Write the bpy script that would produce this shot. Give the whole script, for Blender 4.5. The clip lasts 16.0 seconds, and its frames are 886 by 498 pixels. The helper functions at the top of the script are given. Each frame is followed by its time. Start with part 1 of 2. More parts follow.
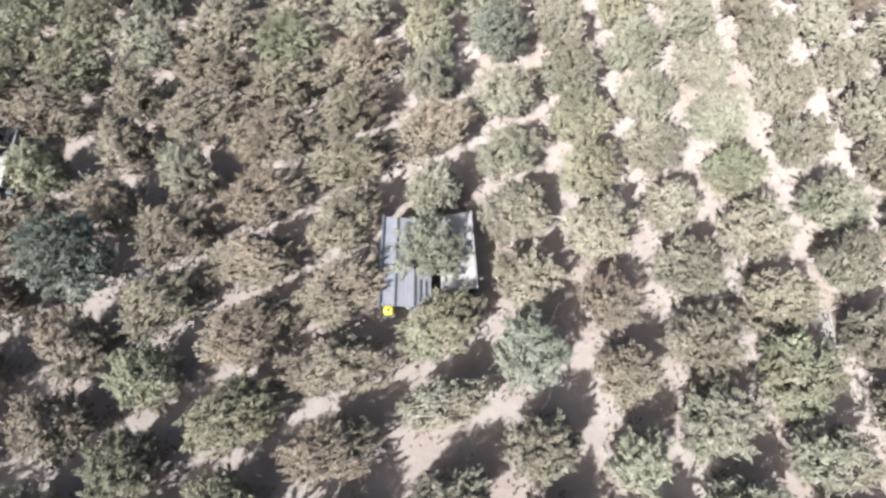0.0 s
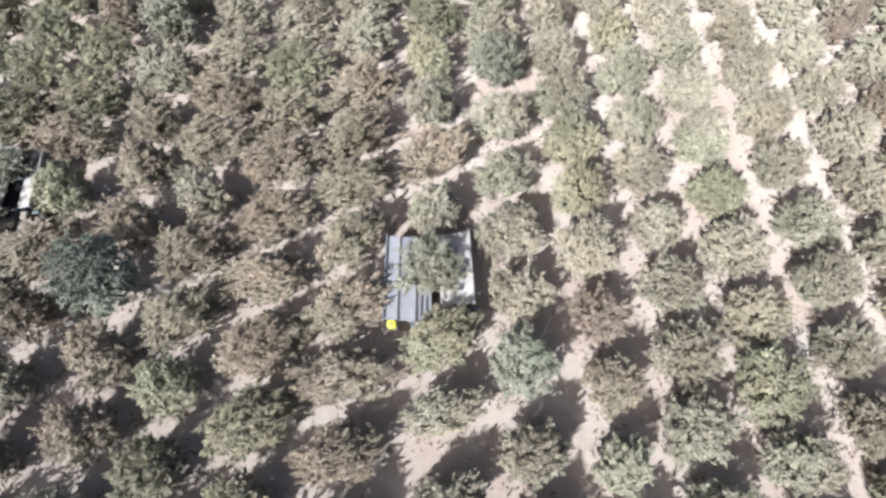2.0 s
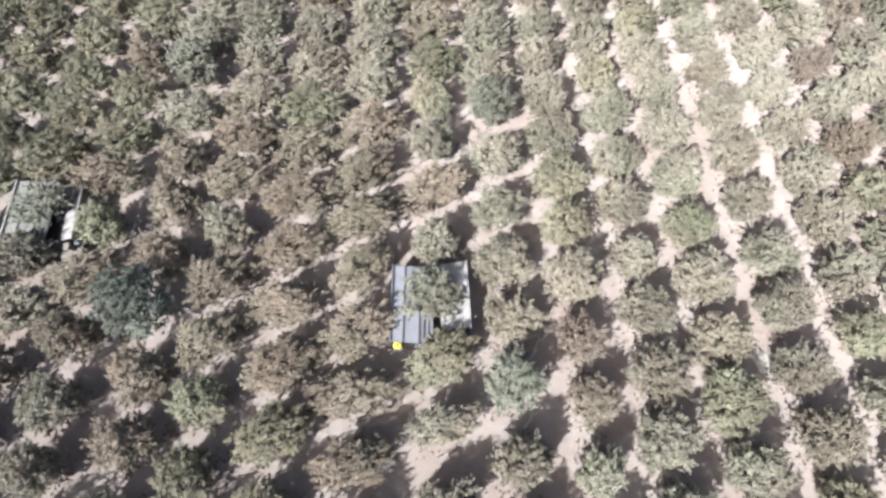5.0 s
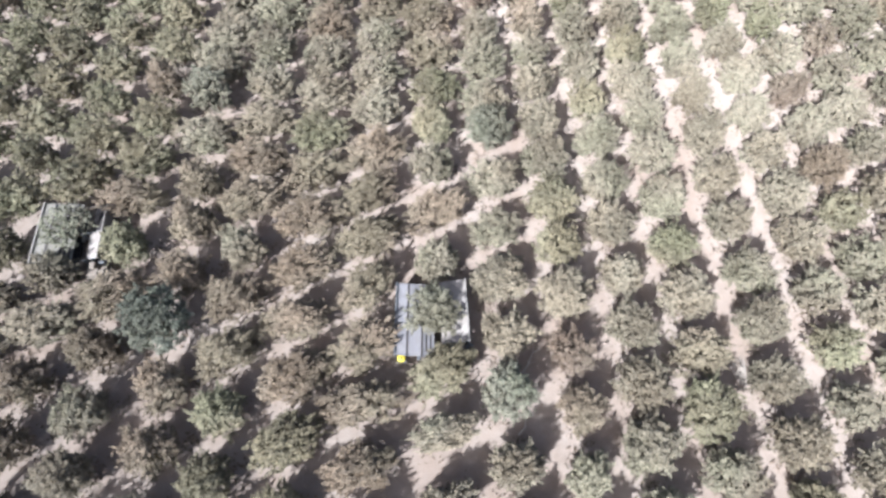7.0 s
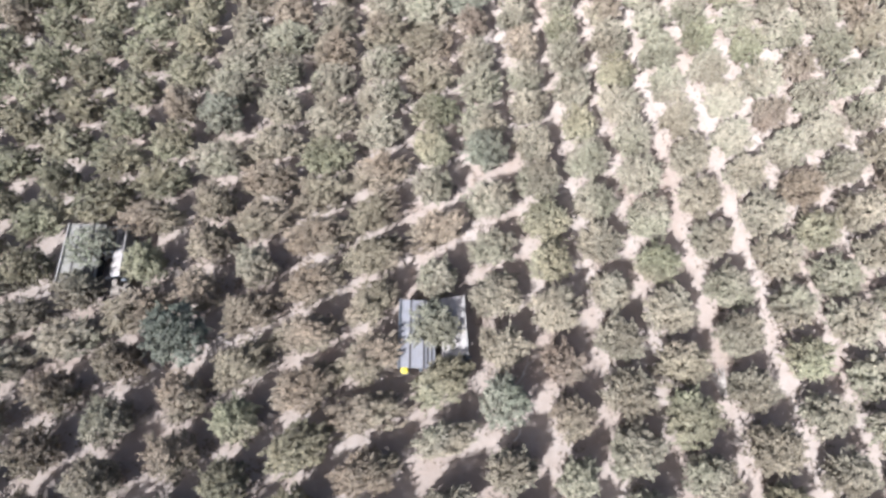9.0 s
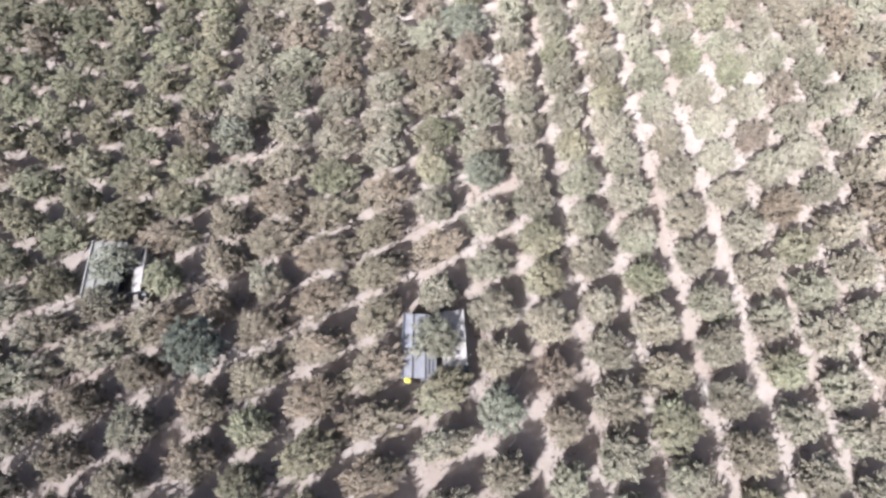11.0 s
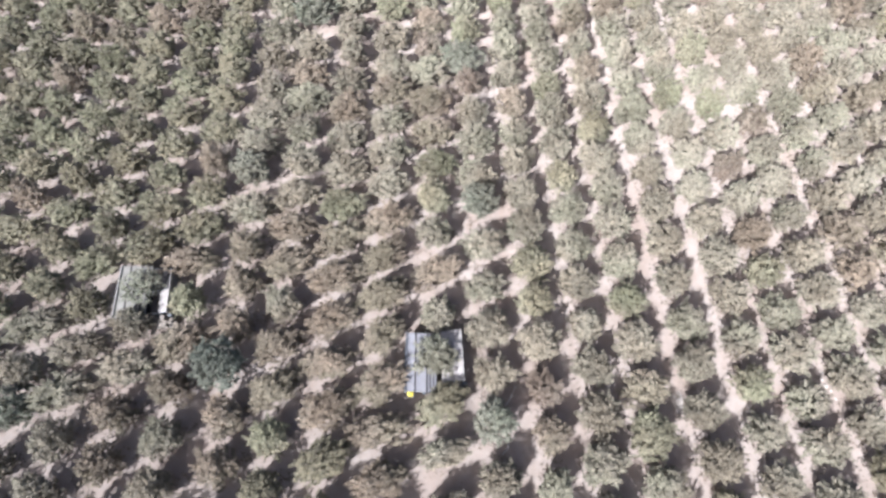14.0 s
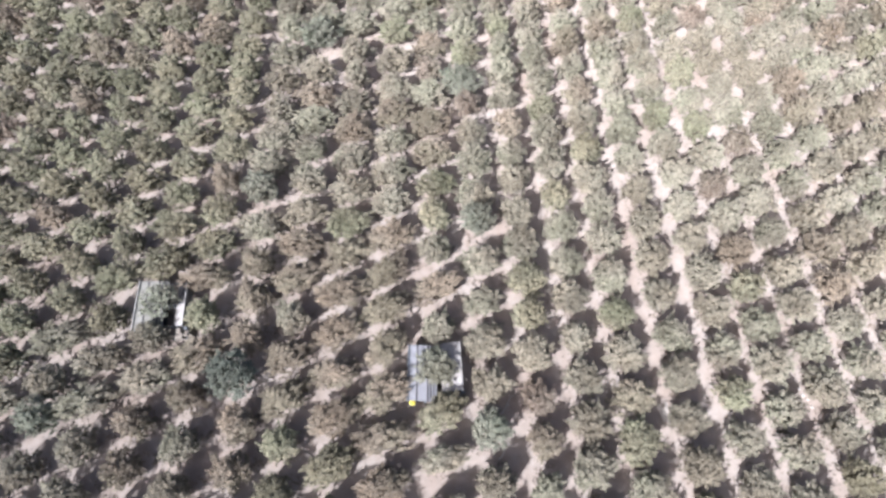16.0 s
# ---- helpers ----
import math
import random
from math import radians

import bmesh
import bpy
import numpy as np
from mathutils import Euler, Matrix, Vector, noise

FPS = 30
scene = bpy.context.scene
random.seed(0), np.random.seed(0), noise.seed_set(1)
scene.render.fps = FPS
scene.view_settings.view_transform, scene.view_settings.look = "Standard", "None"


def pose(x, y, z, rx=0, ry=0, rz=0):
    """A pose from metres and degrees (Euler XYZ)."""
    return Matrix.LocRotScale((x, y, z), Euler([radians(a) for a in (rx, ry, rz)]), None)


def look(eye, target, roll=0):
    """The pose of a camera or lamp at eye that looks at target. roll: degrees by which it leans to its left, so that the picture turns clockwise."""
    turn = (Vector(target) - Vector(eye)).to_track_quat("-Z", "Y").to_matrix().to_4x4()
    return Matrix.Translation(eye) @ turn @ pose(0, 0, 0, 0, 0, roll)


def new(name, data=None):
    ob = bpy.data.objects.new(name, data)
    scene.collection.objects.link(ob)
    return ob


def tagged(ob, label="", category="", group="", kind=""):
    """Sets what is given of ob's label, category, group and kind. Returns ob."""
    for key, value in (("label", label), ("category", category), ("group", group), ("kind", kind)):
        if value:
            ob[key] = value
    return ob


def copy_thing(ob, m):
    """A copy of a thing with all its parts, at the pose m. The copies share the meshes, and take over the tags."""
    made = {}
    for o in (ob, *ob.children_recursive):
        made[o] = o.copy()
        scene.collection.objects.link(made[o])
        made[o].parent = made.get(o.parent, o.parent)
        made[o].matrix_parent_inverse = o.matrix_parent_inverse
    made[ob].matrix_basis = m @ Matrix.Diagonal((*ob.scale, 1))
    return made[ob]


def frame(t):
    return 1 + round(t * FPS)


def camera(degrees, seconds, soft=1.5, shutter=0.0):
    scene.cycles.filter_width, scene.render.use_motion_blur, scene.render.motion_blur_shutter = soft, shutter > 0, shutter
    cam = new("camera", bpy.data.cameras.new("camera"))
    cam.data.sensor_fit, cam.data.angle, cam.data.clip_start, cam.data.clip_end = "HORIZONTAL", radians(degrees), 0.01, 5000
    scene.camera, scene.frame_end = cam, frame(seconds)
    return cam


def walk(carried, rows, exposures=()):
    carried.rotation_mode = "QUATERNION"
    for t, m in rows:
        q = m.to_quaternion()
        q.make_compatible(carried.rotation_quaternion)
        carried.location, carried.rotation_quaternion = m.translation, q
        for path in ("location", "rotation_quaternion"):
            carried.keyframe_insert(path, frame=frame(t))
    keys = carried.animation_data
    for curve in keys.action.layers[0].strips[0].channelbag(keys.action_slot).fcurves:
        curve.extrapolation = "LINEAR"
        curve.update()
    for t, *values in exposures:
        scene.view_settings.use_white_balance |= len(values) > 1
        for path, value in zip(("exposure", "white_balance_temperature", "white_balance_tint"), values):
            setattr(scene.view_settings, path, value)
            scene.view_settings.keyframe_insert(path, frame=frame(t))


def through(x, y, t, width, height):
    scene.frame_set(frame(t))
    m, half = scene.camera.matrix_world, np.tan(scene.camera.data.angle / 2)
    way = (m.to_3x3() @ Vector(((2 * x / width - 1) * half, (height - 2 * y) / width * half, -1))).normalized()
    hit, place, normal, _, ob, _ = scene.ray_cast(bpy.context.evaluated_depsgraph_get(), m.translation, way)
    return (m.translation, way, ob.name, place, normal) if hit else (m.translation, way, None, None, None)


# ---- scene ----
import functools

cam = camera(76.4, 16.0, soft=2.75)
PATH = [
    (0.0, 0.000, 0.000, 23.900, 26.034, -0.000, 0.000),
    (0.5, 0.004, -0.002, 24.371, 26.034, -0.003, 0.006),
    (1.0, 0.007, -0.007, 24.847, 26.030, -0.006, 0.011),
    (1.5, 0.015, -0.014, 25.339, 26.024, -0.009, 0.018),
    (2.0, 0.020, -0.023, 25.849, 26.015, -0.011, 0.028),
    (2.5, 0.024, -0.026, 26.389, 26.010, -0.013, 0.041),
    (3.0, 0.025, -0.026, 26.958, 26.008, -0.014, 0.051),
    (3.5, 0.024, -0.029, 27.549, 26.003, -0.013, 0.055),
    (4.0, 0.023, -0.033, 28.152, 25.996, -0.010, 0.049),
    (6.3, -0.005, -0.021, 30.988, 25.971, 0.017, -0.017),
    (6.5, -0.008, -0.019, 31.238, 25.969, 0.018, -0.021),
    (7.0, -0.013, -0.015, 31.868, 25.963, 0.022, -0.030),
    (7.5, -0.015, -0.009, 32.505, 25.959, 0.026, -0.045),
    (8.0, -0.014, -0.000, 33.146, 25.958, 0.030, -0.060),
    (8.5, -0.021, 0.008, 33.790, 25.961, 0.033, -0.068),
    (9.0, -0.030, 0.010, 34.442, 25.965, 0.035, -0.073),
    (11.3, -0.069, -0.028, 37.490, 25.979, 0.043, -0.095),
    (11.5, -0.068, -0.029, 37.757, 25.981, 0.043, -0.097),
    (12.0, -0.055, -0.024, 38.429, 25.989, 0.042, -0.104),
    (12.5, -0.039, -0.013, 39.110, 25.998, 0.040, -0.112),
    (13.0, -0.031, -0.007, 39.795, 26.002, 0.038, -0.119),
    (13.5, -0.031, -0.009, 40.487, 25.995, 0.035, -0.124),
    (14.0, -0.038, -0.005, 41.187, 25.992, 0.032, -0.124),
    (14.5, -0.049, 0.006, 41.901, 25.994, 0.029, -0.121),
    (15.0, -0.055, 0.020, 42.624, 25.998, 0.026, -0.119),
    (15.5, -0.053, 0.034, 43.352, 26.002, 0.023, -0.122),
    (16.0, -0.044, 0.048, 44.081, 26.005, 0.021, -0.132),
]
walk(cam, [(t, pose(x, y, z, rx, ry, rz)) for t, x, y, z, rx, ry, rz in PATH],
     [(0.0, 1.36, 5970, 10), (8.0, 1.35, 5930, 14), (16.0, 1.36, 5880, 16)])

# ---- light ----
SUN_ELEVATION, SHADOW_AZIMUTH = 43.0, 34.5     # the shadows run this far clockwise from +y
world = bpy.data.worlds.new("sky")
scene.world = world
world.use_nodes = True
wt = world.node_tree
sky = wt.nodes.new("ShaderNodeTexSky")
sky.sky_type = "NISHITA"
sky.sun_disc = False
sky.air_density, sky.dust_density = 0.8, 5.0
sky.sun_elevation = radians(SUN_ELEVATION)
sky.sun_rotation = radians(SHADOW_AZIMUTH + 180)
wt.nodes["Background"].inputs["Strength"].default_value = 0.066
wt.links.new(sky.outputs["Color"], wt.nodes["Background"].inputs["Color"])
sun_data = bpy.data.lights.new("sun", "SUN")
sun_data.energy, sun_data.angle, sun_data.color = 4.3, radians(0.53), (1.0, 0.985, 0.96)
sun = new("sun", sun_data)
az, el = radians(SHADOW_AZIMUTH), radians(SUN_ELEVATION)
sun.matrix_world = look((0, 0, 80), (math.sin(az) * math.cos(el) * 10, math.cos(az) * math.cos(el) * 10, 80 - math.sin(el) * 10))


# ---- materials ----
class Nodes:
    """A material and a short way to add and join its nodes."""

    def __init__(self, name):
        self.m = bpy.data.materials.new(name)
        self.m.use_nodes = True
        self.t = self.m.node_tree
        self.b = self.t.nodes["Principled BSDF"]

    def add(self, kind, **values):
        n = self.t.nodes.new(kind)
        for key, v in values.items():
            n.inputs[key].default_value = v
        return n

    def link(self, a, b):
        self.t.links.new(a, b)

    def noise(self, where, scale, detail=3.0, rough=0.6):
        n = self.add("ShaderNodeTexNoise", Scale=scale, Detail=detail, Roughness=rough)
        self.link(where, n.inputs["Vector"])
        return n.outputs["Fac"]

    def ramp(self, fac, *stops):
        r = self.t.nodes.new("ShaderNodeValToRGB")
        e = r.color_ramp.elements
        while len(e) < len(stops):
            e.new(0.5)
        for item, (p, c) in zip(e, stops):
            item.position = p
            item.color = (*c, 1)
        self.link(fac, r.inputs["Fac"])
        return r.outputs["Color"]

    def mix(self, a, b, fac, how="MIX"):
        n = self.t.nodes.new("ShaderNodeMix")
        n.data_type, n.blend_type = "RGBA", how
        for socket, v in ((n.inputs[0], fac), (n.inputs[6], a), (n.inputs[7], b)):
            if isinstance(v, bpy.types.NodeSocket):
                self.link(v, socket)
            elif isinstance(v, tuple):
                socket.default_value = (*v, 1)
            else:
                socket.default_value = v
        return n.outputs[2]

    def bump(self, height, strength, distance):
        n = self.add("ShaderNodeBump", Strength=strength, Distance=distance)
        self.link(height, n.inputs["Height"])
        self.link(n.outputs["Normal"], self.b.inputs["Normal"])


def soil_material():
    n = Nodes("dry_loess_soil")
    where = n.t.nodes.new("ShaderNodeNewGeometry").outputs["Position"]
    broad = n.ramp(n.noise(where, 0.16, 4), (0.3, (0.325, 0.268, 0.228)), (0.55, (0.37, 0.326, 0.290)), (0.75, (0.40, 0.360, 0.326)))
    patch = n.ramp(n.noise(where, 1.1, 5, 0.65), (0.35, (0.80, 0.76, 0.72)), (0.6, (1.0, 1.0, 1.0)))
    grain = n.ramp(n.noise(where, 14.0, 4, 0.7), (0.3, (0.75, 0.73, 0.7)), (0.65, (1.05, 1.04, 1.03)))
    col = n.mix(n.mix(broad, patch, 0.55, "MULTIPLY"), grain, 0.5, "MULTIPLY")
    n.link(col, n.b.inputs["Base Color"])
    n.b.inputs["Roughness"].default_value = 0.95
    n.b.inputs["Diffuse Roughness"].default_value = 0.8
    n.b.inputs["Specular IOR Level"].default_value = 0.15
    n.bump(n.noise(where, 6.0, 6, 0.7), 0.7, 0.06)
    return n.m


def leaf_material(name, dark, mid, light, through=0.2):
    """Dusty foliage: each leaf and each plant differs a little in tone."""
    n = Nodes(name)
    geo = n.t.nodes.new("ShaderNodeNewGeometry")
    where = geo.outputs["Position"]
    plant = n.ramp(n.noise(where, 0.27, 1), (0.36, (0, 0, 0)), (0.64, (1, 1, 1)))
    bough = n.ramp(n.noise(where, 2.4, 2), (0.34, (0, 0, 0)), (0.66, (1, 1, 1)))
    leaf = geo.outputs["Random Per Island"]
    tone = n.mix(n.mix(leaf, bough, 0.5), plant, 0.36)
    col = n.ramp(tone, (0.2, tuple(0.82 * c for c in dark)), (0.5, mid), (0.8, tuple(1.14 * c for c in light)))
    shift = n.t.nodes.new("ShaderNodeVectorMath")
    shift.inputs[1].default_value = (31.0, 17.0, 0.0)
    n.link(where, shift.inputs[0])
    hue = n.ramp(n.noise(shift.outputs[0], 0.21, 1), (0.36, (1.03, 0.99, 0.965)), (0.5, (1.0, 1.0, 1.0)), (0.64, (0.96, 1.01, 0.96)))
    col = n.mix(col, hue, 1.0, "MULTIPLY")
    n.link(col, n.b.inputs["Base Color"])
    n.b.inputs["Roughness"].default_value = 0.62
    n.b.inputs["Diffuse Roughness"].default_value = 1.0
    n.b.inputs["Specular IOR Level"].default_value = 0.3
    thin = n.t.nodes.new("ShaderNodeBsdfTranslucent")
    n.link(col, thin.inputs["Color"])
    both = n.add("ShaderNodeMixShader", Fac=through)
    n.link(n.b.outputs[0], both.inputs[1])
    n.link(thin.outputs[0], both.inputs[2])
    n.link(both.outputs[0], n.t.nodes["Material Output"].inputs["Surface"])
    return n.m


def worn_material(name, base, dirt, rough, metal=0.0, scale=3.0, amount=0.5, relief=0.01):
    n = Nodes(name)
    where = n.t.nodes.new("ShaderNodeNewGeometry").outputs["Position"]
    mask = n.ramp(n.noise(where, scale, 6, 0.7), (0.42, (0, 0, 0)), (0.72, (1, 1, 1)))
    fine = n.ramp(n.noise(where, scale * 9, 3), (0.3, (0.82, 0.82, 0.82)), (0.7, (1.06, 1.06, 1.06)))
    fac = n.mix((0, 0, 0), mask, amount)
    col = n.mix(n.mix(base, dirt, fac), fine, 0.6, "MULTIPLY")
    n.link(col, n.b.inputs["Base Color"])
    n.b.inputs["Roughness"].default_value = rough
    n.b.inputs["Metallic"].default_value = metal
    n.bump(n.noise(where, scale * 4, 4), 0.5, relief)
    return n.m


SOIL = soil_material()
OLIVE = leaf_material("dusty_olive_leaves", (0.170, 0.153, 0.112), (0.232, 0.212, 0.158), (0.298, 0.276, 0.211))
GREEN = leaf_material("green_leaves", (0.150, 0.139, 0.091), (0.209, 0.197, 0.133), (0.274, 0.260, 0.180))
PALE = leaf_material("pale_green_leaves", (0.178, 0.178, 0.128), (0.238, 0.238, 0.178), (0.305, 0.305, 0.238))
BROWN = leaf_material("brownish_leaves", (0.172, 0.142, 0.102), (0.230, 0.193, 0.143), (0.294, 0.251, 0.190))
BLUISH = leaf_material("blue_green_leaves", (0.134, 0.136, 0.101), (0.186, 0.189, 0.143), (0.244, 0.247, 0.191))
TEAL = leaf_material("teal_leaves", (0.113, 0.126, 0.098), (0.163, 0.181, 0.143), (0.222, 0.243, 0.195))
RUSTY = leaf_material("drying_leaves", (0.16, 0.125, 0.095), (0.22, 0.182, 0.14), (0.29, 0.245, 0.195))
BARK = worn_material("bark", (0.16, 0.12, 0.09), (0.27, 0.23, 0.19), 0.9, scale=9, relief=0.03)
LITTER = leaf_material("dry_fallen_leaves", (0.14, 0.108, 0.078), (0.20, 0.16, 0.12), (0.29, 0.24, 0.19), 0.1)
DEADWOOD = worn_material("dead_wood", (0.50, 0.46, 0.41), (0.32, 0.27, 0.22), 0.85, scale=7, relief=0.01)
DUSTY_CANVAS = worn_material("dusty_sheeting", (0.24, 0.235, 0.21), (0.17, 0.165, 0.14), 0.85, scale=1.3, amount=0.7, relief=0.02)
CANVAS = worn_material("grey_sheeting", (0.225, 0.228, 0.245), (0.19, 0.185, 0.18), 0.75, scale=1.6, amount=0.6, relief=0.02)
WHITE_CANVAS = worn_material("white_canvas", (0.345, 0.325, 0.305), (0.24, 0.22, 0.195), 0.8, scale=2.2, amount=0.8, relief=0.02)
STEEL = worn_material("painted_steel", (0.13, 0.15, 0.17), (0.25, 0.21, 0.17), 0.5, 0.3, scale=4, relief=0.004)
LIGHT_STEEL = worn_material("dusty_galvanised_steel", (0.36, 0.35, 0.33), (0.28, 0.25, 0.21), 0.6, 0.15, scale=5, amount=0.7, relief=0.003)
DUSTED = worn_material("dust_covered_steel", (0.19, 0.17, 0.145), (0.27, 0.235, 0.195), 0.8, scale=4, amount=0.7, relief=0.004)
RUBBER = worn_material("black_rubber", (0.028, 0.028, 0.03), (0.12, 0.10, 0.085), 0.8, scale=5, relief=0.006)
YELLOW = worn_material("yellow_plastic", (0.76, 0.65, 0.07), (0.60, 0.50, 0.18), 0.5, scale=6, amount=0.35, relief=0.003)


# ---- mesh helpers ----
def mesh_of(name, verts, faces, *materials):
    me = bpy.data.meshes.new(name)
    me.from_pydata([tuple(v) for v in verts], [], faces)
    for m in materials:
        me.materials.append(m)
    me.update()
    return me


def part(name, bm, material, parent, label=""):
    me = bpy.data.meshes.new(name)
    bmesh.ops.recalc_face_normals(bm, faces=bm.faces)
    bm.to_mesh(me)
    bm.free()
    me.materials.append(material)
    ob = new(name, me)
    ob.parent = parent
    return tagged(ob, label)


def box(bm, x0, x1, y0, y1, z0, z1, bevel=0.0, turn=None):
    made = bmesh.ops.create_cube(bm, size=1.0)["verts"]
    for v in made:
        v.co = Vector((x0 + (v.co.x + 0.5) * (x1 - x0), y0 + (v.co.y + 0.5) * (y1 - y0), z0 + (v.co.z + 0.5) * (z1 - z0)))
    if bevel:
        edges = {e for v in made for e in v.link_edges}
        made = bmesh.ops.bevel(bm, geom=list(edges), offset=bevel, segments=2, affect="EDGES", profile=0.5)["verts"]
    if turn is not None:
        bmesh.ops.transform(bm, matrix=turn, verts=list({v for v in made}))
    return bm


def boxed(*size, **more):
    return box(bmesh.new(), *size, **more)


def rod(bm, a, b, r0, r1=None, sides=8):
    a, b = Vector(a), Vector(b)
    m = Matrix.Translation((a + b) / 2) @ (b - a).to_track_quat("Z", "Y").to_matrix().to_4x4()
    bmesh.ops.create_cone(bm, cap_ends=True, segments=sides, radius1=r0, radius2=r0 if r1 is None else r1, depth=(b - a).length, matrix=m)
    return bm


# ---- ground ----
def ground():
    """One sheet, finely stepped where the orchard stands, with low uneven relief."""
    def steps(lo, hi, step):
        near = np.arange(lo, hi + step / 2, step)
        return np.r_[[-2500, -900, -300, -140], near, [140, 300, 900, 2500]]
    xs, ys = steps(-66, 66, 0.6), steps(-20, 74, 0.6)
    verts = []
    for y in ys:
        for x in xs:
            h = 0.05 * noise.noise((x * 0.45, y * 0.45, 0)) + 0.03 * noise.noise((x * 1.3, y * 1.3, 4))
            verts.append((x, y, h if abs(x) < 100 and abs(y) < 100 else 0.0))
    w = len(xs)
    faces = [(r * w + c, r * w + c + 1, r * w + w + c + 1, r * w + w + c) for r in range(len(ys) - 1) for c in range(w - 1)]
    me = mesh_of("ground", verts, faces, SOIL)
    me.polygons.foreach_set("use_smooth", [True] * len(me.polygons))
    tagged(new("ground", me), "pale dry loess soil between the orchard rows", "ground", kind="structure")


ground()


# ---- trees ----
LEVELS = ((54, 84, 0.092), (50, 48, 0.115), (42, 27, 0.155), (28, 14, 0.25))     # clumps, leaves a clump, leaf half length


def crown_points(seed, r, h, base, density, taper, level):
    """Corners of the leaves of one crown: leafy clumps over a lobed, flat-sided dome, ragged with short shoots."""
    clumps, leaves, size = LEVELS[level]
    g = np.random.default_rng(seed)
    lobes = [(n, g.uniform(0.03, 0.10), g.uniform(0, 6.28)) for n in (2, 3, 5, 7)]
    mid = base + (h - base) * 0.42
    out = []

    def leafed(p, n, s, way=None, slim=0.34):
        n = n / np.linalg.norm(n, axis=1)[:, None]
        t = np.cross(n, g.normal(size=n.shape)) if way is None else way - n * np.sum(way * n, axis=1)[:, None]
        t /= np.linalg.norm(t, axis=1)[:, None]
        b = np.cross(n, t)
        p[:, 2] = np.maximum(p[:, 2], 0.1)
        out.append(np.stack([p - t * s, p - b * s * slim - n * s * 0.1, p + t * s, p + b * s * slim - n * s * 0.1], 1).reshape(-1, 3))

    for i in range(clumps):
        up = -0.8 + 1.8 * ((i + g.uniform(0, 1)) / clumps) ** 0.85
        turn = i * 2.39996 + g.uniform(-0.35, 0.35)
        flat = (1 + 0.1 * taper) * ((1 - up ** (2 - 0.35 * taper)) ** (0.5 + 0.14 * taper) if up > 0 else (1 - abs(up) ** 3) ** 0.5)
        wave = 1 + sum(a * math.sin(n * turn + q) for n, a, q in lobes)
        ball = g.uniform(0.22, 0.44)
        reach = max(0.1, r * wave * g.uniform(0.8, 1.04) - ball * 0.95)
        d = np.array([math.cos(turn) * flat, math.sin(turn) * flat, up])
        tall = (h - mid if up > 0 else mid - base) * g.uniform(0.88, 1.08)
        c = np.array([d[0] * reach, d[1] * reach, mid + up * max(0.1, tall - ball * 0.7)])
        k = int(0.52 * leaves * density * (ball / 0.38) ** 1.5 * g.uniform(0.8, 1.2)) + 2
        v = g.normal(size=(k, 3)) * 0.75 + d * 0.85 + np.array([0, 0, 0.2])
        v /= np.linalg.norm(v, axis=1)[:, None]
        far = ball * g.uniform(0.72, 1.1, (k, 1))
        shoots = g.random((k, 1)) < 0.05
        far = np.where(shoots, far * g.uniform(1.1, 1.35, (k, 1)), far)
        leafed(c + v * far * np.array([1, 1, 0.85]), v * 0.85 + g.normal(size=(k, 3)) * 0.42 + np.array([0, 0, 0.3]), g.uniform(0.65, 1.3, (k, 1)) * size)
        rods = max(2, k // 14)                     # leafy shoots that fan out of the clump
        along = d * np.array([0.5, 0.5, 0.4]) + np.array([0, 0, 0.5]) + g.normal(size=(rods, 3)) * 0.5
        along *= ball * g.uniform(1.0, 1.9, (rods, 1)) / np.linalg.norm(along, axis=1)[:, None]
        pick = g.integers(0, rods, k)
        spot = c + v[pick] * ball * 0.4 + along[pick] * g.uniform(0.15, 1.0, (k, 1)) + g.normal(size=(k, 3)) * 0.045
        leafed(spot, np.array([0, 0, 0.6]) + d * 0.3 + g.normal(size=(k, 3)) * 0.5, g.uniform(1.0, 1.8, (k, 1)) * size, along[pick] + g.normal(size=(k, 3)) * 0.1, 0.22)
    k = int(clumps * leaves * 0.13 * density)
    v = g.normal(size=(k, 3))
    v /= np.linalg.norm(v, axis=1)[:, None]
    inner = v * g.uniform(0.3, 0.85, (k, 1)) * np.array([r, r, (h - base) * 0.5]) + np.array([0, 0, mid])
    leafed(inner, v * 0.6 + g.normal(size=(k, 3)) * 0.6, g.uniform(1.8, 2.8, (k, 1)) * size)
    return np.concatenate(out)


def limbs(seed, r, h, base):
    """A short leaning trunk that forks into tapered limbs."""
    g = random.Random(seed)
    bm = bmesh.new()
    fork = Vector((g.uniform(-0.08, 0.08), g.uniform(-0.08, 0.08), max(0.45, base * 0.75)))
    rod(bm, (0, 0, -0.08), fork, 0.11, 0.085, 9)
    for i in range(6):
        a = i * 1.047 + g.uniform(-0.3, 0.3)
        tip = Vector((math.cos(a) * r * 0.62, math.sin(a) * r * 0.62, base + (h - base) * g.uniform(0.5, 0.75)))
        mid = fork.lerp(tip, 0.5) + Vector((0, 0, 0.12))
        rod(bm, fork, mid, 0.055, 0.04, 6)
        rod(bm, mid, tip, 0.04, 0.015, 5)
        for s in (-1, 1):
            twig = mid + Vector((math.cos(a + s * 0.9) * r * 0.4, math.sin(a + s * 0.9) * r * 0.4, h * 0.16))
            rod(bm, mid, twig, 0.025, 0.008, 4)
    return bm


def leaf_mesh(points, material):
    me = bpy.data.meshes.new("crown")
    n = len(points)
    me.vertices.add(n)
    me.vertices.foreach_set("co", points.astype(np.float32).ravel())
    me.loops.add(n)
    me.loops.foreach_set("vertex_index", np.arange(n, dtype=np.int32))
    me.polygons.add(n // 4)
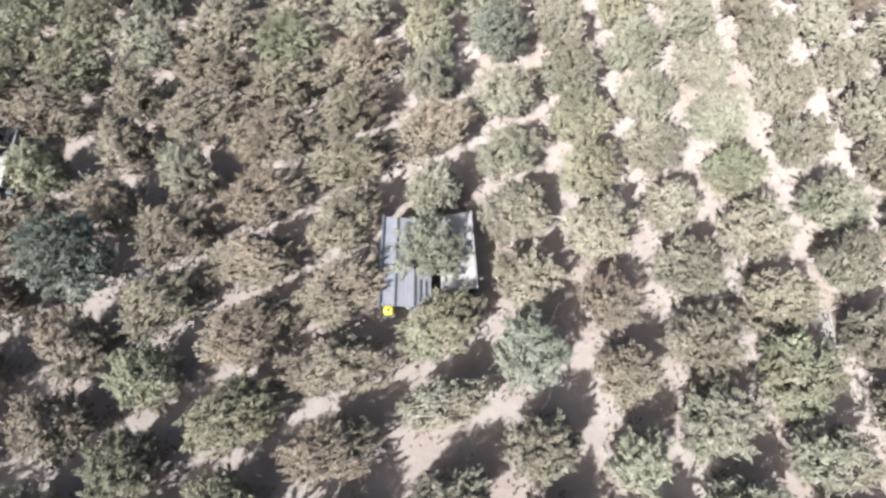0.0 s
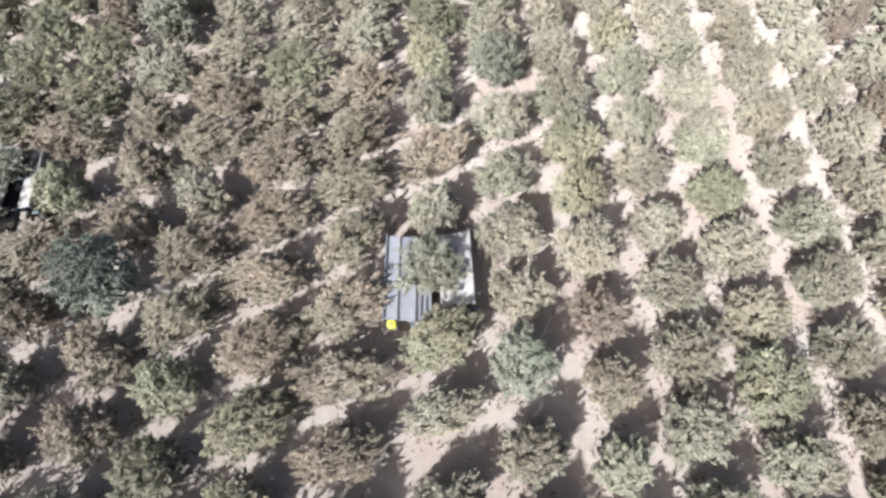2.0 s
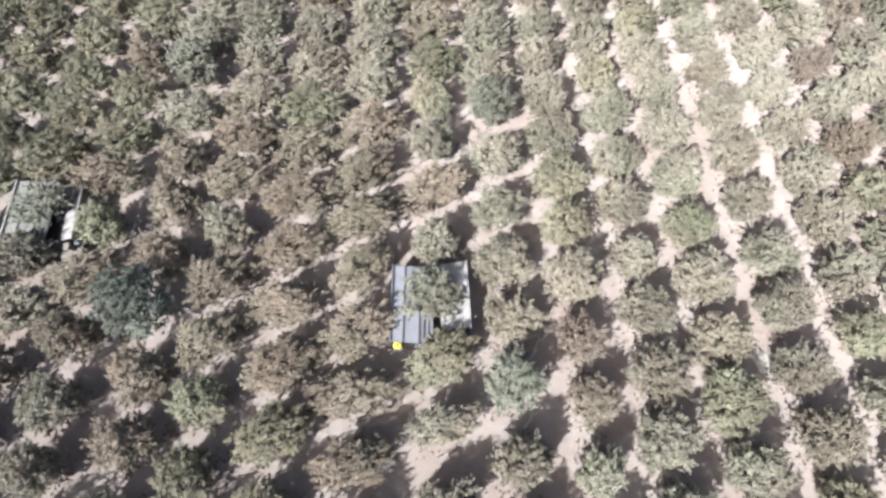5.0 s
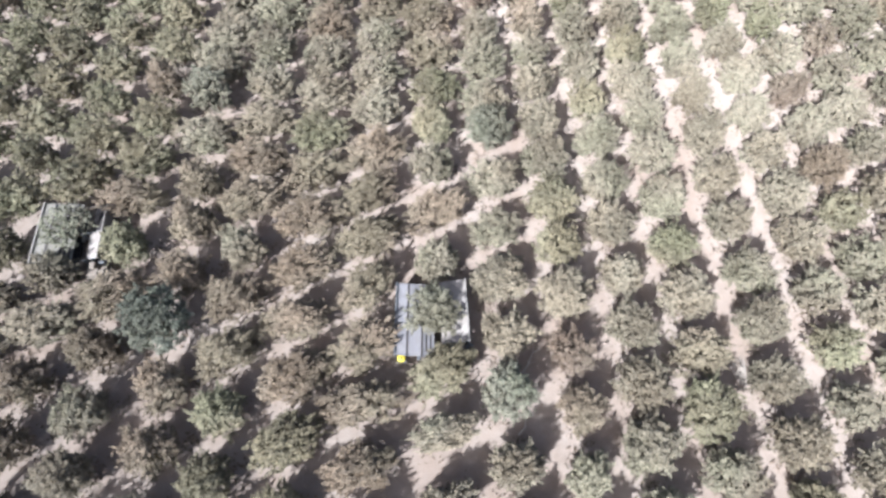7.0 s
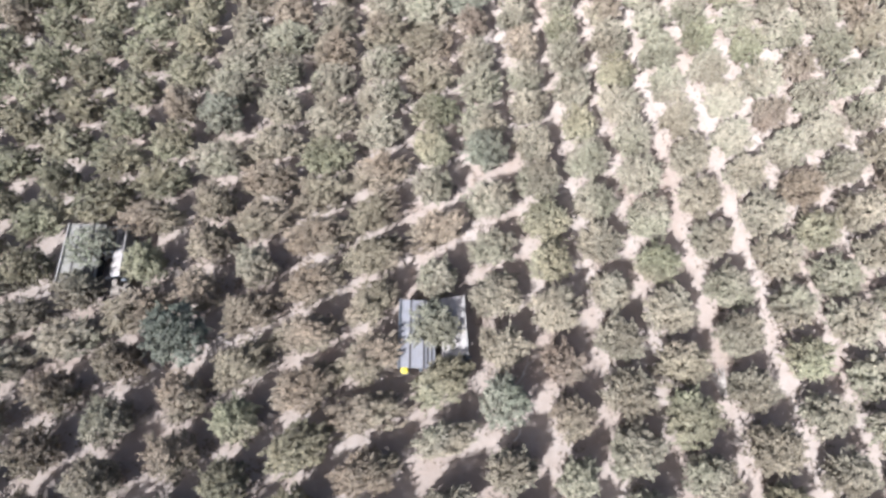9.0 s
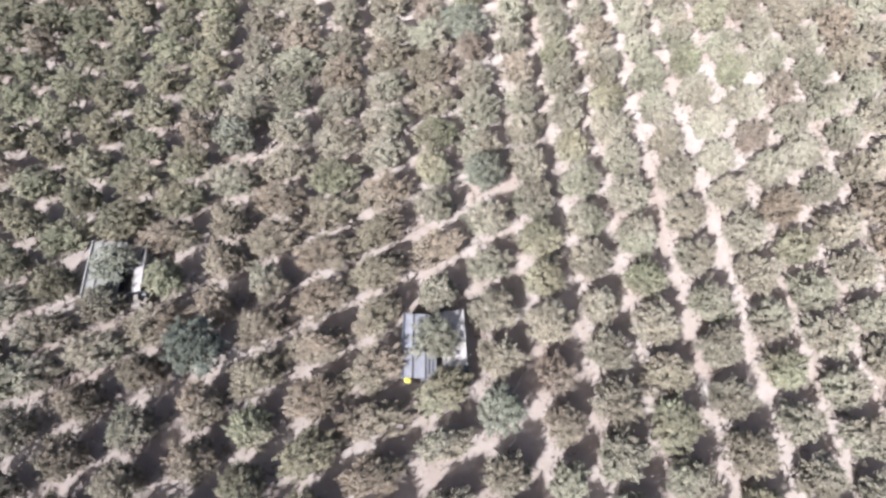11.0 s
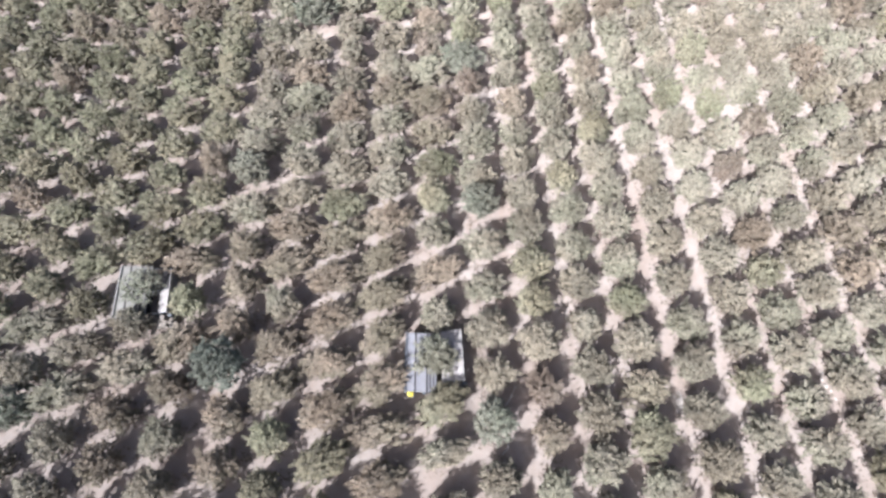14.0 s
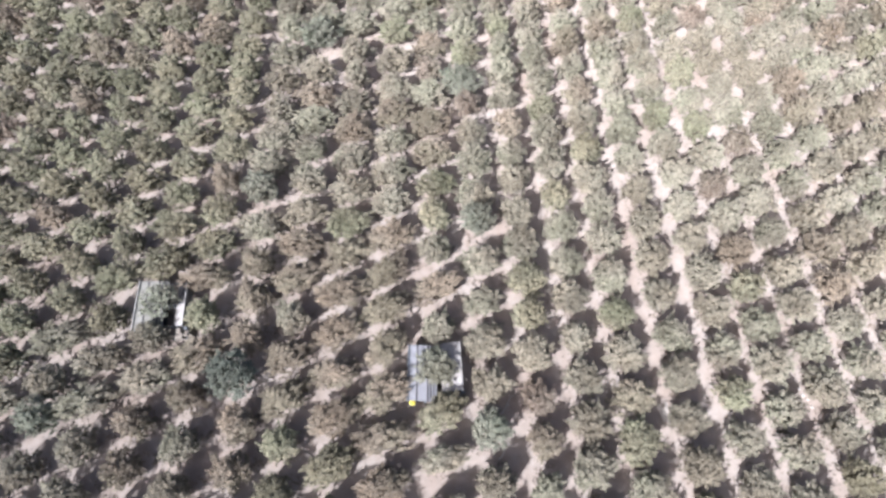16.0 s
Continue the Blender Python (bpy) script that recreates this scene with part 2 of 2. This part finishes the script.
    me.polygons.foreach_set("loop_start", np.arange(0, n, 4, dtype=np.int32))
    me.materials.append(material)
    me.update(calc_edges=True)
    return me


# kind: material, radius, height, crown base, leaf density, taper, label
KINDS = {
    "olive": (OLIVE, 1.32, 3.15, 0.4, 1.0, 0.0, "fruit tree with a dense round crown of dusty olive-brown leaves"),
    "brown": (BROWN, 1.27, 3.35, 0.3, 1.0, 1.0, "fruit tree with a dense round crown of brownish dusty leaves"),
    "green": (GREEN, 1.33, 3.2, 0.4, 1.0, 0.0, "fruit tree with a dense round crown of green leaves"),
    "rusty": (RUSTY, 1.28, 2.8, 0.7, 0.8, 0.0, "smaller fruit tree with thin reddish-brown drying leaves"),
    "bluish": (BLUISH, 1.5, 3.7, 0.7, 1.1, 0.0, "taller fruit tree with loose blue-green foliage and a long shadow"),
    "tall": (TEAL, 1.75, 4.8, 0.8, 1.5, 0.0, "large tall tree with blue-green foliage among the fruit trees"),
    "thinned": (PALE, 1.55, 3.0, 1.5, 0.34, 0.0, "thin pale fruit tree held by a harvester over its deck"),
    "shaken": (PALE, 1.5, 3.25, 1.35, 0.9, 0.0, "fruit tree clasped between the two halves of a harvester"),
}
FORMS = {"olive": 6, "brown": 5, "green": 5, "rusty": 2, "bluish": 2, "tall": 2, "thinned": 1, "shaken": 2}
NUMBER = {kind: 100 * i for i, kind in enumerate(KINDS)}
PROTO = {}


@functools.lru_cache(None)
def shape(kind, form, level):
    return crown_points(NUMBER[kind] + form, *KINDS[kind][1:6], level)


def plant(kind, form, level, m):
    """A tree of that kind as a thing with trunk and crown."""
    if (kind, form, level) in PROTO:
        return copy_thing(PROTO[kind, form, level], m)
    material, r, h, base, _, _, label = KINDS[kind]
    tree = tagged(new("fruit_tree"), label, "tree", "trees of the orchard")
    part("trunk", limbs(form, r, h, base), BARK, tree)
    crown = new("crown", leaf_mesh(shape(kind, form, level), material))
    crown.parent = tree
    PROTO[kind, form, level] = tree
    tree.matrix_basis = Matrix.Translation(m.translation)
    return tree


# rows of trees: place across at y = 15, place along of one tree, spacing along
ROWS = [
    (-44.1, 35.0, 3.13), (-40.7, 36.7, 3.13), (-37.1, 35.1, 3.13), (-33.6, 36.97, 3.21), (-30.1, 35.72, 3.236), (-26.7, 34.4, 3.276),
    (-23.1, 36.15, 3.27), (-19.6, 34.5, 3.26), (-15.75, 36.0, 3.28), (-12.4, 34.3, 3.25), (-8.6, 20.2, 3.3), (-4.85, 22.15, 3.3),
    (-0.75, 20.75, 3.34), (3.2, 19.6, 3.38), (6.9, 21.4, 3.2), (10.4, 19.8, 3.25), (13.9, 21.6, 3.25), (17.6, 20.2, 3.3),
    (21.2, 21.9, 3.27), (24.65, 20.7, 3.25), (28.0, 22.3, 3.25), (31.5, 24.1, 3.25), (34.9, 25.85, 3.25), (38.2, 24.6, 3.25),
]
ROWS = [(-44.1 - 3.5 * i, 35.0 + 1.57 * (i % 2), 3.15) for i in range(5, 0, -1)] + ROWS
ROWS += [(38.2 + 3.45 * i, 24.6 + 1.6 * (i % 2), 3.25) for i in range(1, 7)]
TALL = [(-15.7, 9.9)]
BLUE = [(2.8, 23.4), (3.3, 6.1), (1.5, 38.6), (-12.8, 44.9), (-29.8, 7.0), (-16.3, 26.4)]
LEAFY = [(-0.35, 7.3)]
SHAKEN, THINNED = [(-0.52, 10.65)], [(-22.6, 16.0)]
rng = random.Random(11)


def near(x, y, places, d=1.9):
    return min(((x - a) ** 2 + (y - b) ** 2, a, b) for a, b in places)[0] < d * d


def snapped(x, y, places):
    return min(places, key=lambda p: (x - p[0]) ** 2 + (y - p[1]) ** 2)


trunks = []
far_leaves, far_stems = {k: [] for k in ("olive", "brown", "green", "rusty", "bluish")}, []
for x15, y0, gap in ROWS:
    lean = -0.04 if x15 > -2 else -0.015
    for j in range(-14, 18):
        y = y0 + gap * j
        if not -10 < y < 66:
            continue
        x = x15 + lean * (y - 15)
        x, y = 0.99 * x, 0.99 * y
        x += max(0.0, x - 10) * (0.033 - 0.0014 * (y - 15)) + min(0.0, x + 17) * 0.042
        x, y = x + rng.gauss(0, 0.09), y + rng.gauss(0, 0.09)
        chance, form, spin = rng.random(), rng.random(), rng.uniform(0, 360)
        size, tallness = rng.uniform(0.91, 1.08), rng.uniform(0.9, 1.08)
        if -16.8 < x < -4 and y > 42.3 + 0.42 * min(x + 14.8, 5.8):      # a cross path
            y += 0.7
        greener = 0.88 if x < -17 and y > 14 else 0.12
        kind = "rusty" if chance > 0.98 else "green" if chance < greener else "brown" if chance < greener + (0.65 if -26 < x < -3 and y < 24 else 0.12) else "olive"
        for name, places in (("shaken", SHAKEN), ("thinned", THINNED), ("tall", TALL), ("bluish", BLUE), ("green", LEAFY)):
            if near(x, y, places):
                kind = name
                x, y = snapped(x, y, places)
                size, tallness = 1.0, 1.0
        form = int(form * FORMS[kind])
        spin = 180 * (spin > 180) + spin % 26 - 13
        flip = 1 if rng.random() < 0.5 else -1
        east = min(1.0, max(0.0, (x + 1) / 7))
        west, closed = 1 - east, min(1.0, max(0.0, (y - 19) / 7))
        # the western crowns grow slantwise into one another and close up further off
        wide = 1.04 + west * (0.50 - 0.17 * closed) - 0.14 * closed * min(1.0, max(0.0, (-x - 15) / 5))
        deep = 1.05 - west * (0.215 - 0.075 * closed)
        if kind not in ("shaken", "thinned", "tall"):
            x, y, spin = x + 0.34 * west, y + 0.16 * west, spin + (25 - 12 * closed) * west
        if x > 0 and y > 18:
            wide, deep = wide + 0.05, deep + 0.04
        elif y < 9:
            fuller = -0.13 if 0 < x < 10 else 0.05 if -9 < x < 20 else 0.0
            wide, deep = wide + fuller, deep + 0.8 * fuller
        m = pose(x, y, 0, 0, 0, spin) @ Matrix.Diagonal((wide * size * flip, deep * size, tallness, 1))
        trunks.append((x, y, east))
        away = math.hypot(x, y - 6, 24)
        if -36 < x < 38 and -1 < y < 43 or kind in ("shaken", "thinned", "tall"):
            plant(kind, form, 0 if away < 31 else 1 if away < 41 else 2, m)
        else:
            pts = shape(kind, form, 3 if abs(x) > 36 + 0.34 * max(y, 0) or y > 55 else 2)
            far_leaves[kind].append(pts @ np.array(m.to_3x3()).T + np.array(m.translation))
            far_stems.append((x, y))


def far_trees():
    """The outer trees of the orchard, joined."""
    sets = [(k, np.concatenate(v)) for k, v in far_leaves.items() if v]
    me = leaf_mesh(np.concatenate([p for _, p in sets]), KINDS[sets[0][0]][0])
    index = []
    for i, (k, p) in enumerate(sets):
        if i:
            me.materials.append(KINDS[k][0])
        index += [i] * (len(p) // 4)
    me.polygons.foreach_set("material_index", index)
    ob = tagged(new("orchard_trees", me), "far rows of dusty olive-brown fruit trees on pale soil", "trees", kind="stuff")
    verts, faces = [], []
    for x, y in far_stems:
        k = len(verts)
        for z, r in ((-0.05, 0.11), (1.5, 0.05)):
            verts += [(x + r * math.cos(a * 1.2566), y + r * math.sin(a * 1.2566), z) for a in range(5)]
        faces += [(k + a, k + (a + 1) % 5, k + 5 + (a + 1) % 5, k + 5 + a) for a in range(5)]
    stems = new("trunks", mesh_of("trunks", verts, faces, BARK))
    stems.parent = ob
    tagged(stems, kind="stuff")


far_trees()


# ---- litter ----
def litter():
    """Dry fallen leaves, prunings and low weeds under the crowns, dark to mottle the shade."""
    g = np.random.default_rng(77)
    spots = np.array([(x, y, east) for x, y, east in trunks if -2 < y < 52 and abs(x) < 34 + 0.3 * y])
    spots = np.repeat(spots, 200, axis=0)
    k = len(spots)
    # litter laid to mottle the shaded bands, slantwise through western trees, along eastern rows
    east = spots[:, 2]
    run = np.radians(25 + 69 * east)
    along = g.uniform(-1.95, 1.95, k) * (1 - 0.12 * east)
    across = np.clip(g.normal(0, 0.42, k), -0.95, 0.95)
    p = np.c_[spots[:, 0] + along * np.cos(run) - across * np.sin(run), spots[:, 1] + along * np.sin(run) + across * np.cos(run), np.zeros(k)]
    tuft = np.array([noise.noise((x * 1.5, y * 1.5, 7)) for x, y in p[:, :2]])
    p, tuft = p[tuft > -0.12], tuft[tuft > -0.12]
    k = len(p)
    p[:, 2] = [0.05 * noise.noise((x * 0.45, y * 0.45, 0)) + 0.03 * noise.noise((x * 1.3, y * 1.3, 4)) + 0.04 for x, y in p[:, :2]]
    p[:, 2] += np.maximum(0, tuft) * g.random(k) * 0.5
    a, tilt = g.uniform(0, 6.283, k), g.uniform(-0.7, 0.7, (2, k))
    t = np.c_[np.cos(a), np.sin(a), tilt[0]]
    b = np.c_[-np.sin(a), np.cos(a), tilt[1]]
    s = g.uniform(0.04, 0.12, (k, 1))
    pts = np.stack([p - t * s, p - b * s * 0.5, p + t * s, p + b * s * 0.5], 1).reshape(-1, 3)
    ob = new("leaf_litter", leaf_mesh(pts, LITTER))
    tagged(ob, "dry brown fallen leaves and weeds on soil under the trees", "leaf litter", kind="stuff")


litter()


def loose(name, bm, material, label, category, group=""):
    """A small thing of one mesh."""
    me = bpy.data.meshes.new(name)
    bmesh.ops.recalc_face_normals(bm, faces=bm.faces)
    bm.to_mesh(me)
    bm.free()
    me.materials.append(material)
    return tagged(new(name, me), label, category, group)


def bare_branch(x, y, turn, length, seed):
    """A pale dead bough on the ground, bent, with side twigs."""
    g = random.Random(seed)
    bm = bmesh.new()
    spots = [Vector((g.uniform(-0.07, 0.07) * length * (i > 0), length * (i / 3 - 0.5), 0.06 + 0.05 * (i in (1, 2)))) for i in range(4)]
    for i, (p, q) in enumerate(zip(spots, spots[1:])):
        rod(bm, p, q, 0.07 - 0.018 * i, 0.052 - 0.018 * i, 7)
    for i in (1, 1, 2, 2):
        side = g.choice((-1, 1))
        rod(bm, spots[i], spots[i] + Vector((side * g.uniform(0.15, 0.35), g.uniform(0.2, 0.5), g.uniform(0.0, 0.12))), 0.03, 0.01, 5)
    loose("bare_branch", bm, DEADWOOD, "pale bare branch lying on soil in a tree's shade", "branch").matrix_basis = pose(x, y, 0.0, 0, 0, turn)


bare_branch(4.9, 8.5, -26, 2.2, 1)
bare_branch(4.5, 4.95, -32, 1.6, 2)


def brush_pile(x, y, turn):
    """A fan of pale cut twigs heaped on the soil."""
    g = random.Random(5)
    bm = bmesh.new()
    for i in range(34):
        across, lift = g.uniform(-0.32, 0.32), g.uniform(0.03, 0.3)
        a = Vector((across * 0.6, -0.75 + g.uniform(-0.15, 0.15), lift * 0.5))
        b = Vector((across * 1.5, 0.7 + g.uniform(-0.25, 0.25), lift))
        mid = a.lerp(b, 0.5) + Vector((g.uniform(-0.05, 0.05), 0, 0.06))
        rod(bm, a, mid, 0.022, 0.017, 5)
        rod(bm, mid, b, 0.017, 0.006, 5)
    loose("brush_pile", bm, DEADWOOD, "heap of pale cut twigs on soil between two trees", "brush pile").matrix_basis = pose(x, y, 0.0, 0, 0, turn)


brush_pile(16.75, 7.7, 8)


def pale_stone(x, y, r, seed):
    """A rounded, uneven clod."""
    bm = bmesh.new()
    bmesh.ops.create_icosphere(bm, subdivisions=2, radius=r)
    for v in bm.verts:
        v.co *= 1 + 0.35 * noise.noise(v.co * (1.6 / r) + Vector((seed, 0, 0)))
        v.co.z *= 0.62
    loose("pale_stone", bm, DEADWOOD, "small pale stone on the soil strip", "stone", "stones on a strip of soil").matrix_basis = pose(x, y, r * 0.35, 0, 0, 50 * seed)


for i, (dx, dy, r) in enumerate(((0, 0, 0.15), (0.3, -0.35, 0.11), (-0.15, 0.5, 0.12), (0.45, -0.9, 0.13), (0.1, 0.95, 0.09))):
    pale_stone(27.75 + dx, 8.9 + dy, r, i)


# ---- harvesters ----
def wheel(parent, x, y, r, w):
    bm = bmesh.new()
    prof = [(r * 0.62, -w / 2), (r * 0.93, -w / 2), (r, -w * 0.36), (r, w * 0.36), (r * 0.93, w / 2), (r * 0.62, w / 2)]
    n = 22
    rings = [[bm.verts.new((x + o, y + math.cos(a * math.tau / n) * q, r + math.sin(a * math.tau / n) * q)) for q, o in prof] for a in range(n)]
    for a in range(n):
        for i in range(len(prof)):
            bm.faces.new((rings[a][i], rings[a][(i + 1) % len(prof)], rings[(a + 1) % n][(i + 1) % len(prof)], rings[(a + 1) % n][i]))
    tyre = part("wheel", bm, RUBBER, parent, "black rubber tyre")
    hub = bmesh.new()
    rod(hub, (x - w * 0.35, y, r), (x + w * 0.35, y, r), r * 0.62, sides=16)
    rod(hub, (x - w * 0.5, y, r), (x + w * 0.5, y, r), r * 0.2, sides=10)
    part("rim", hub, LIGHT_STEEL, tyre, "dusty steel rim")


def sheet(bm, a, b, y0, y1, sag=0.03, thick=0.025, nx=24, ny=14, seed=0, rib=0.0):
    """A sheet between the lines at a and b, each (x, z), from y0 to y1; rib: the height of its corrugation."""
    g = random.Random(seed)
    top, low = [], []
    for i in range(nx + 1):
        u = i / nx
        for j in range(ny + 1):
            v = j / ny
            x, z = a[0] + (b[0] - a[0]) * u, a[1] + (b[1] - a[1]) * u
            z -= sag * (4 * u * (1 - u)) * (0.7 + 0.3 * math.sin(v * 17 + seed)) + 0.004 * g.uniform(-1, 1) - rib * math.sin(u * nx * math.tau / 6)
            y = y0 + (y1 - y0) * v
            top.append(bm.verts.new((x, y, z)))
            low.append(bm.verts.new((x, y, z - thick)))
    w = ny + 1
    for i in range(nx):
        for j in range(ny):
            k = i * w + j
            bm.faces.new((top[k], top[k + 1], top[k + w + 1], top[k + w]))
            bm.faces.new((low[k + w], low[k + w + 1], low[k + 1], low[k]))
    edge = [i * w for i in range(nx + 1)] + [nx * w + j for j in range(1, ny + 1)] + [i * w + ny for i in range(nx - 1, -1, -1)] + list(range(ny - 1, 0, -1))
    for p, q in zip(edge, edge[1:] + edge[:1]):
        bm.faces.new((top[p], low[p], low[q], top[q]))
    return bm


def receiver_half(m, tank, cloth, edge):
    """The wider half: two-pitch canvas deck that falls towards the trunk, on a wheeled frame."""
    root = tagged(new("harvester_receiver"), "harvester half with a sloping grey ribbed deck beside a tree", "harvester", "harvester halves in the orchard")
    y0, y1 = -2.1, 2.1
    strips = [((-2.24, 1.70), (-1.68, 1.63)), ((-1.56, 1.61), (-0.86, 1.50)), ((-0.76, 1.48), (-0.14, 1.30))]
    for i, (a, b) in enumerate(strips):
        halves = ((y0, -0.28), (-0.22, y1)) if i == 0 else ((y0, y1),)
        for k, (p, q) in enumerate(halves):
            part("deck_panel", sheet(bmesh.new(), a, b, p - 0.05 * i, q, seed=3 * i + k, rib=0.003), cloth, root, "grey ribbed catching panel")
    for x, z in ((-1.62, 1.62), (-0.81, 1.50)):
        part("seam", boxed(x - 0.055, x + 0.055, y0 - 0.1, y1, z - 0.06, z + 0.012, bevel=0.01), RUBBER, root, "black rubber strip")
    for x, z, p, q in ((-0.58, 1.435, -1.9, -0.9), (-0.34, 1.365, -1.9, -0.9), (-0.58, 1.435, 0.9, 1.9), (-0.34, 1.365, 0.9, 1.9)):
        part("slot_cover", boxed(x - 0.04, x + 0.04, p, q, z - 0.04, z + 0.02, bevel=0.008), RUBBER, root, "black rubber flap")
    part("side_rail", boxed(-2.34, -2.25, y0 - 0.05, y1 + 0.05, 1.62, 1.82, bevel=0.02), edge, root, "steel side rail")
    part("side_wall", boxed(-2.31, -2.28, y0, y1, 0.75, 1.63), STEEL, root, "dark steel side sheet")
    for y in (y0, y1):
        bm = bmesh.new()
        rod(bm, (-2.29, y, 1.63), (-1.61, y, 1.55), 0.035)
        rod(bm, (-1.61, y, 1.55), (-0.14, y, 1.22), 0.035)
        part("end_rail", bm, STEEL, root)
    for y in (-1.9, -0.6, 0.7, 1.9):
        bm = bmesh.new()
        rod(bm, (-2.29, y, 0.5), (-2.29, y, 1.65), 0.03)
        rod(bm, (-2.25, y, 0.62), (-1.0, y, 1.44), 0.025)
        rod(bm, (-1.0, y, 0.5), (-1.0, y, 1.46), 0.03)
        part("post", bm, STEEL, root)
    part("chassis_beam", boxed(-2.25, -2.05, y0, y1, 0.42, 0.56, bevel=0.02), STEEL, root)
    part("chassis_beam", boxed(-1.1, -0.92, y0, y1, 0.42, 0.56, bevel=0.02), STEEL, root)
    part("conveyor", boxed(-0.62, -0.18, y0 + 0.1, y1 - 0.1, 0.46, 0.66, bevel=0.03), RUBBER, root, "black conveyor belt under the deck")
    for x in (-2.0, -1.0):
        for y in (-1.45, 1.45):
            wheel(root, x, y, 0.30, 0.2)
    part("engine_box", boxed(-2.0, -1.15, -0.6, 0.6, 0.56, 1.02, bevel=0.05), STEEL, root, "dark steel engine cover")
    if tank:
        bm = boxed(-2.18, -1.74, y0 - 0.22, y0 + 0.16, 0.74, 1.2, bevel=0.14)
        can = part("tank", bm, YELLOW, root, "bright yellow plastic tank")
        part("cap", rod(bmesh.new(), (-1.96, y0 - 0.1, 1.18), (-1.96, y0 - 0.1, 1.25), 0.06, sides=12), RUBBER, can, "black cap")
        part("platform", boxed(-2.25, -1.7, y0 - 0.26, y0 + 0.02, 0.66, 0.72, bevel=0.01), LIGHT_STEEL, root)
    root.matrix_basis = m
    return root


def shaker_half(m, part_shaded):
    """The narrower half: one steep pale deck, the shaker arm and the driver's stand at its end."""
    root = tagged(new("harvester_shaker"), "harvester half with a narrow deck, its shaded end made black" if part_shaded else "harvester half with a steep white canvas deck facing the sun", "harvester", "harvester halves in the orchard")
    y0, y1 = -1.85, 1.85
    inner = (1.15, 1.57) if part_shaded else (0.30, 1.40)
    for k, (p, q) in enumerate(((y0, -0.03), (0.03, y1))):
        # on the second harvester a black panel paints tree shade on the far half
        cloth = RUBBER if part_shaded and k else WHITE_CANVAS
        part("deck_panel", sheet(bmesh.new(), inner, (1.78, 1.70), p, q, sag=0.06, seed=40 + k, nx=12), cloth, root, "black panel standing in for the shaded end of the deck" if cloth is RUBBER else "white canvas catching panel")
    part("side_rail", boxed(1.79, 1.86, y0 - 0.05, y1 + 0.05, 1.62, 1.78, bevel=0.02), LIGHT_STEEL, root, "pale steel side rail")
    part("side_wall", boxed(1.81, 1.84, y0, y1, 0.7, 1.63), STEEL, root, "dark steel side sheet")
    for y in (y0, 0.0, y1):
        bm = bmesh.new()
        rod(bm, (0.30, y, 1.30), (1.82, y, 1.62), 0.03)
        rod(bm, (1.82, y, 0.45), (1.82, y, 1.64), 0.03)
        rod(bm, (1.82, y, 0.5), (0.9, y, 1.42), 0.022)
        rod(bm, (0.82, y, 0.5), (0.82, y, 1.4), 0.028)
        part("deck_rib", bm, STEEL, root)
    part("chassis_beam", boxed(1.62, 1.8, y0 - 0.9, y1, 0.40, 0.54, bevel=0.02), STEEL, root)
    part("chassis_beam", boxed(0.75, 0.9, y0 - 0.9, y1, 0.40, 0.54, bevel=0.02), STEEL, root)
    for x in (0.8, 1.66):
        for y in (-1.4, 1.4):
            wheel(root, x, y, 0.29, 0.2)
    bm = bmesh.new()
    rod(bm, (1.2, 0.05, 0.62), (0.22, 0.05, 0.62), 0.07)
    box(bm, 0.05, 0.24, -0.16, 0.26, 0.52, 0.72, bevel=0.03)
    part("shaker_arm", bm, LIGHT_STEEL, root, "steel clamp arm reaching to the trunk")
    part("hopper", boxed(1.24, 1.56, y0 - 0.5, y0 - 0.1, 1.04, 1.38, bevel=0.05), DUSTED, root, "dusty steel box")
    bm = bmesh.new()
    rod(bm, (0.9, y0 - 0.92, 0.75), (2.1, y0 - 0.92, 0.75), 0.035)
    rod(bm, (0.92, y0 - 0.92, 0.42), (0.92, y0 - 0.92, 0.76), 0.03)
    rod(bm, (2.08, y0 - 0.92, 0.42), (2.08, y0 - 0.92, 0.76), 0.03)
    part("guard_rail", bm, DUSTED, root, "dusty guard rail")
    part("engine_box", boxed(0.98, 1.62, y0 - 0.86, y0 - 0.12, 0.54, 1.06, bevel=0.06), DUSTED, root, "dust-covered engine cover")
    part("platform", boxed(1.62, 2.12, y0 - 0.9, y0 - 0.05, 0.46, 0.52, bevel=0.01), DUSTED, root, "dusty standing plate")
    bm = boxed(1.70, 2.06, y0 - 0.62, y0 - 0.24, 0.78, 0.88, bevel=0.04)
    box(bm, 1.70, 2.06, y0 - 0.72, y0 - 0.62, 0.84, 1.22, bevel=0.04)
    rod(bm, (1.88, y0 - 0.44, 0.5), (1.88, y0 - 0.44, 0.8), 0.04)
    part("seat", bm, DUSTED, root, "dusty seat")
    bm = bmesh.new()
    rod(bm, (1.88, y0 - 0.02, 0.5), (1.88, y0 - 0.12, 1.2), 0.03)
    box(bm, 1.72, 2.04, y0 - 0.2, y0 - 0.04, 1.16, 1.26, bevel=0.03)
    part("control_box", bm, STEEL, root, "dark control box on a post")
    root.matrix_basis = m
    return root


receiver_half(pose(-0.38, 10.38, 0.0), True, CANVAS, STEEL)
shaker_half(pose(-0.46, 10.8, 0.0, 0, 0, 3), False)
receiver_half(pose(-22.25, 15.9, 0.0, 0, 0, 4), False, DUSTY_CANVAS, LIGHT_STEEL)
shaker_half(pose(-22.5, 15.85, 0.0, 0, 0, 5), True)
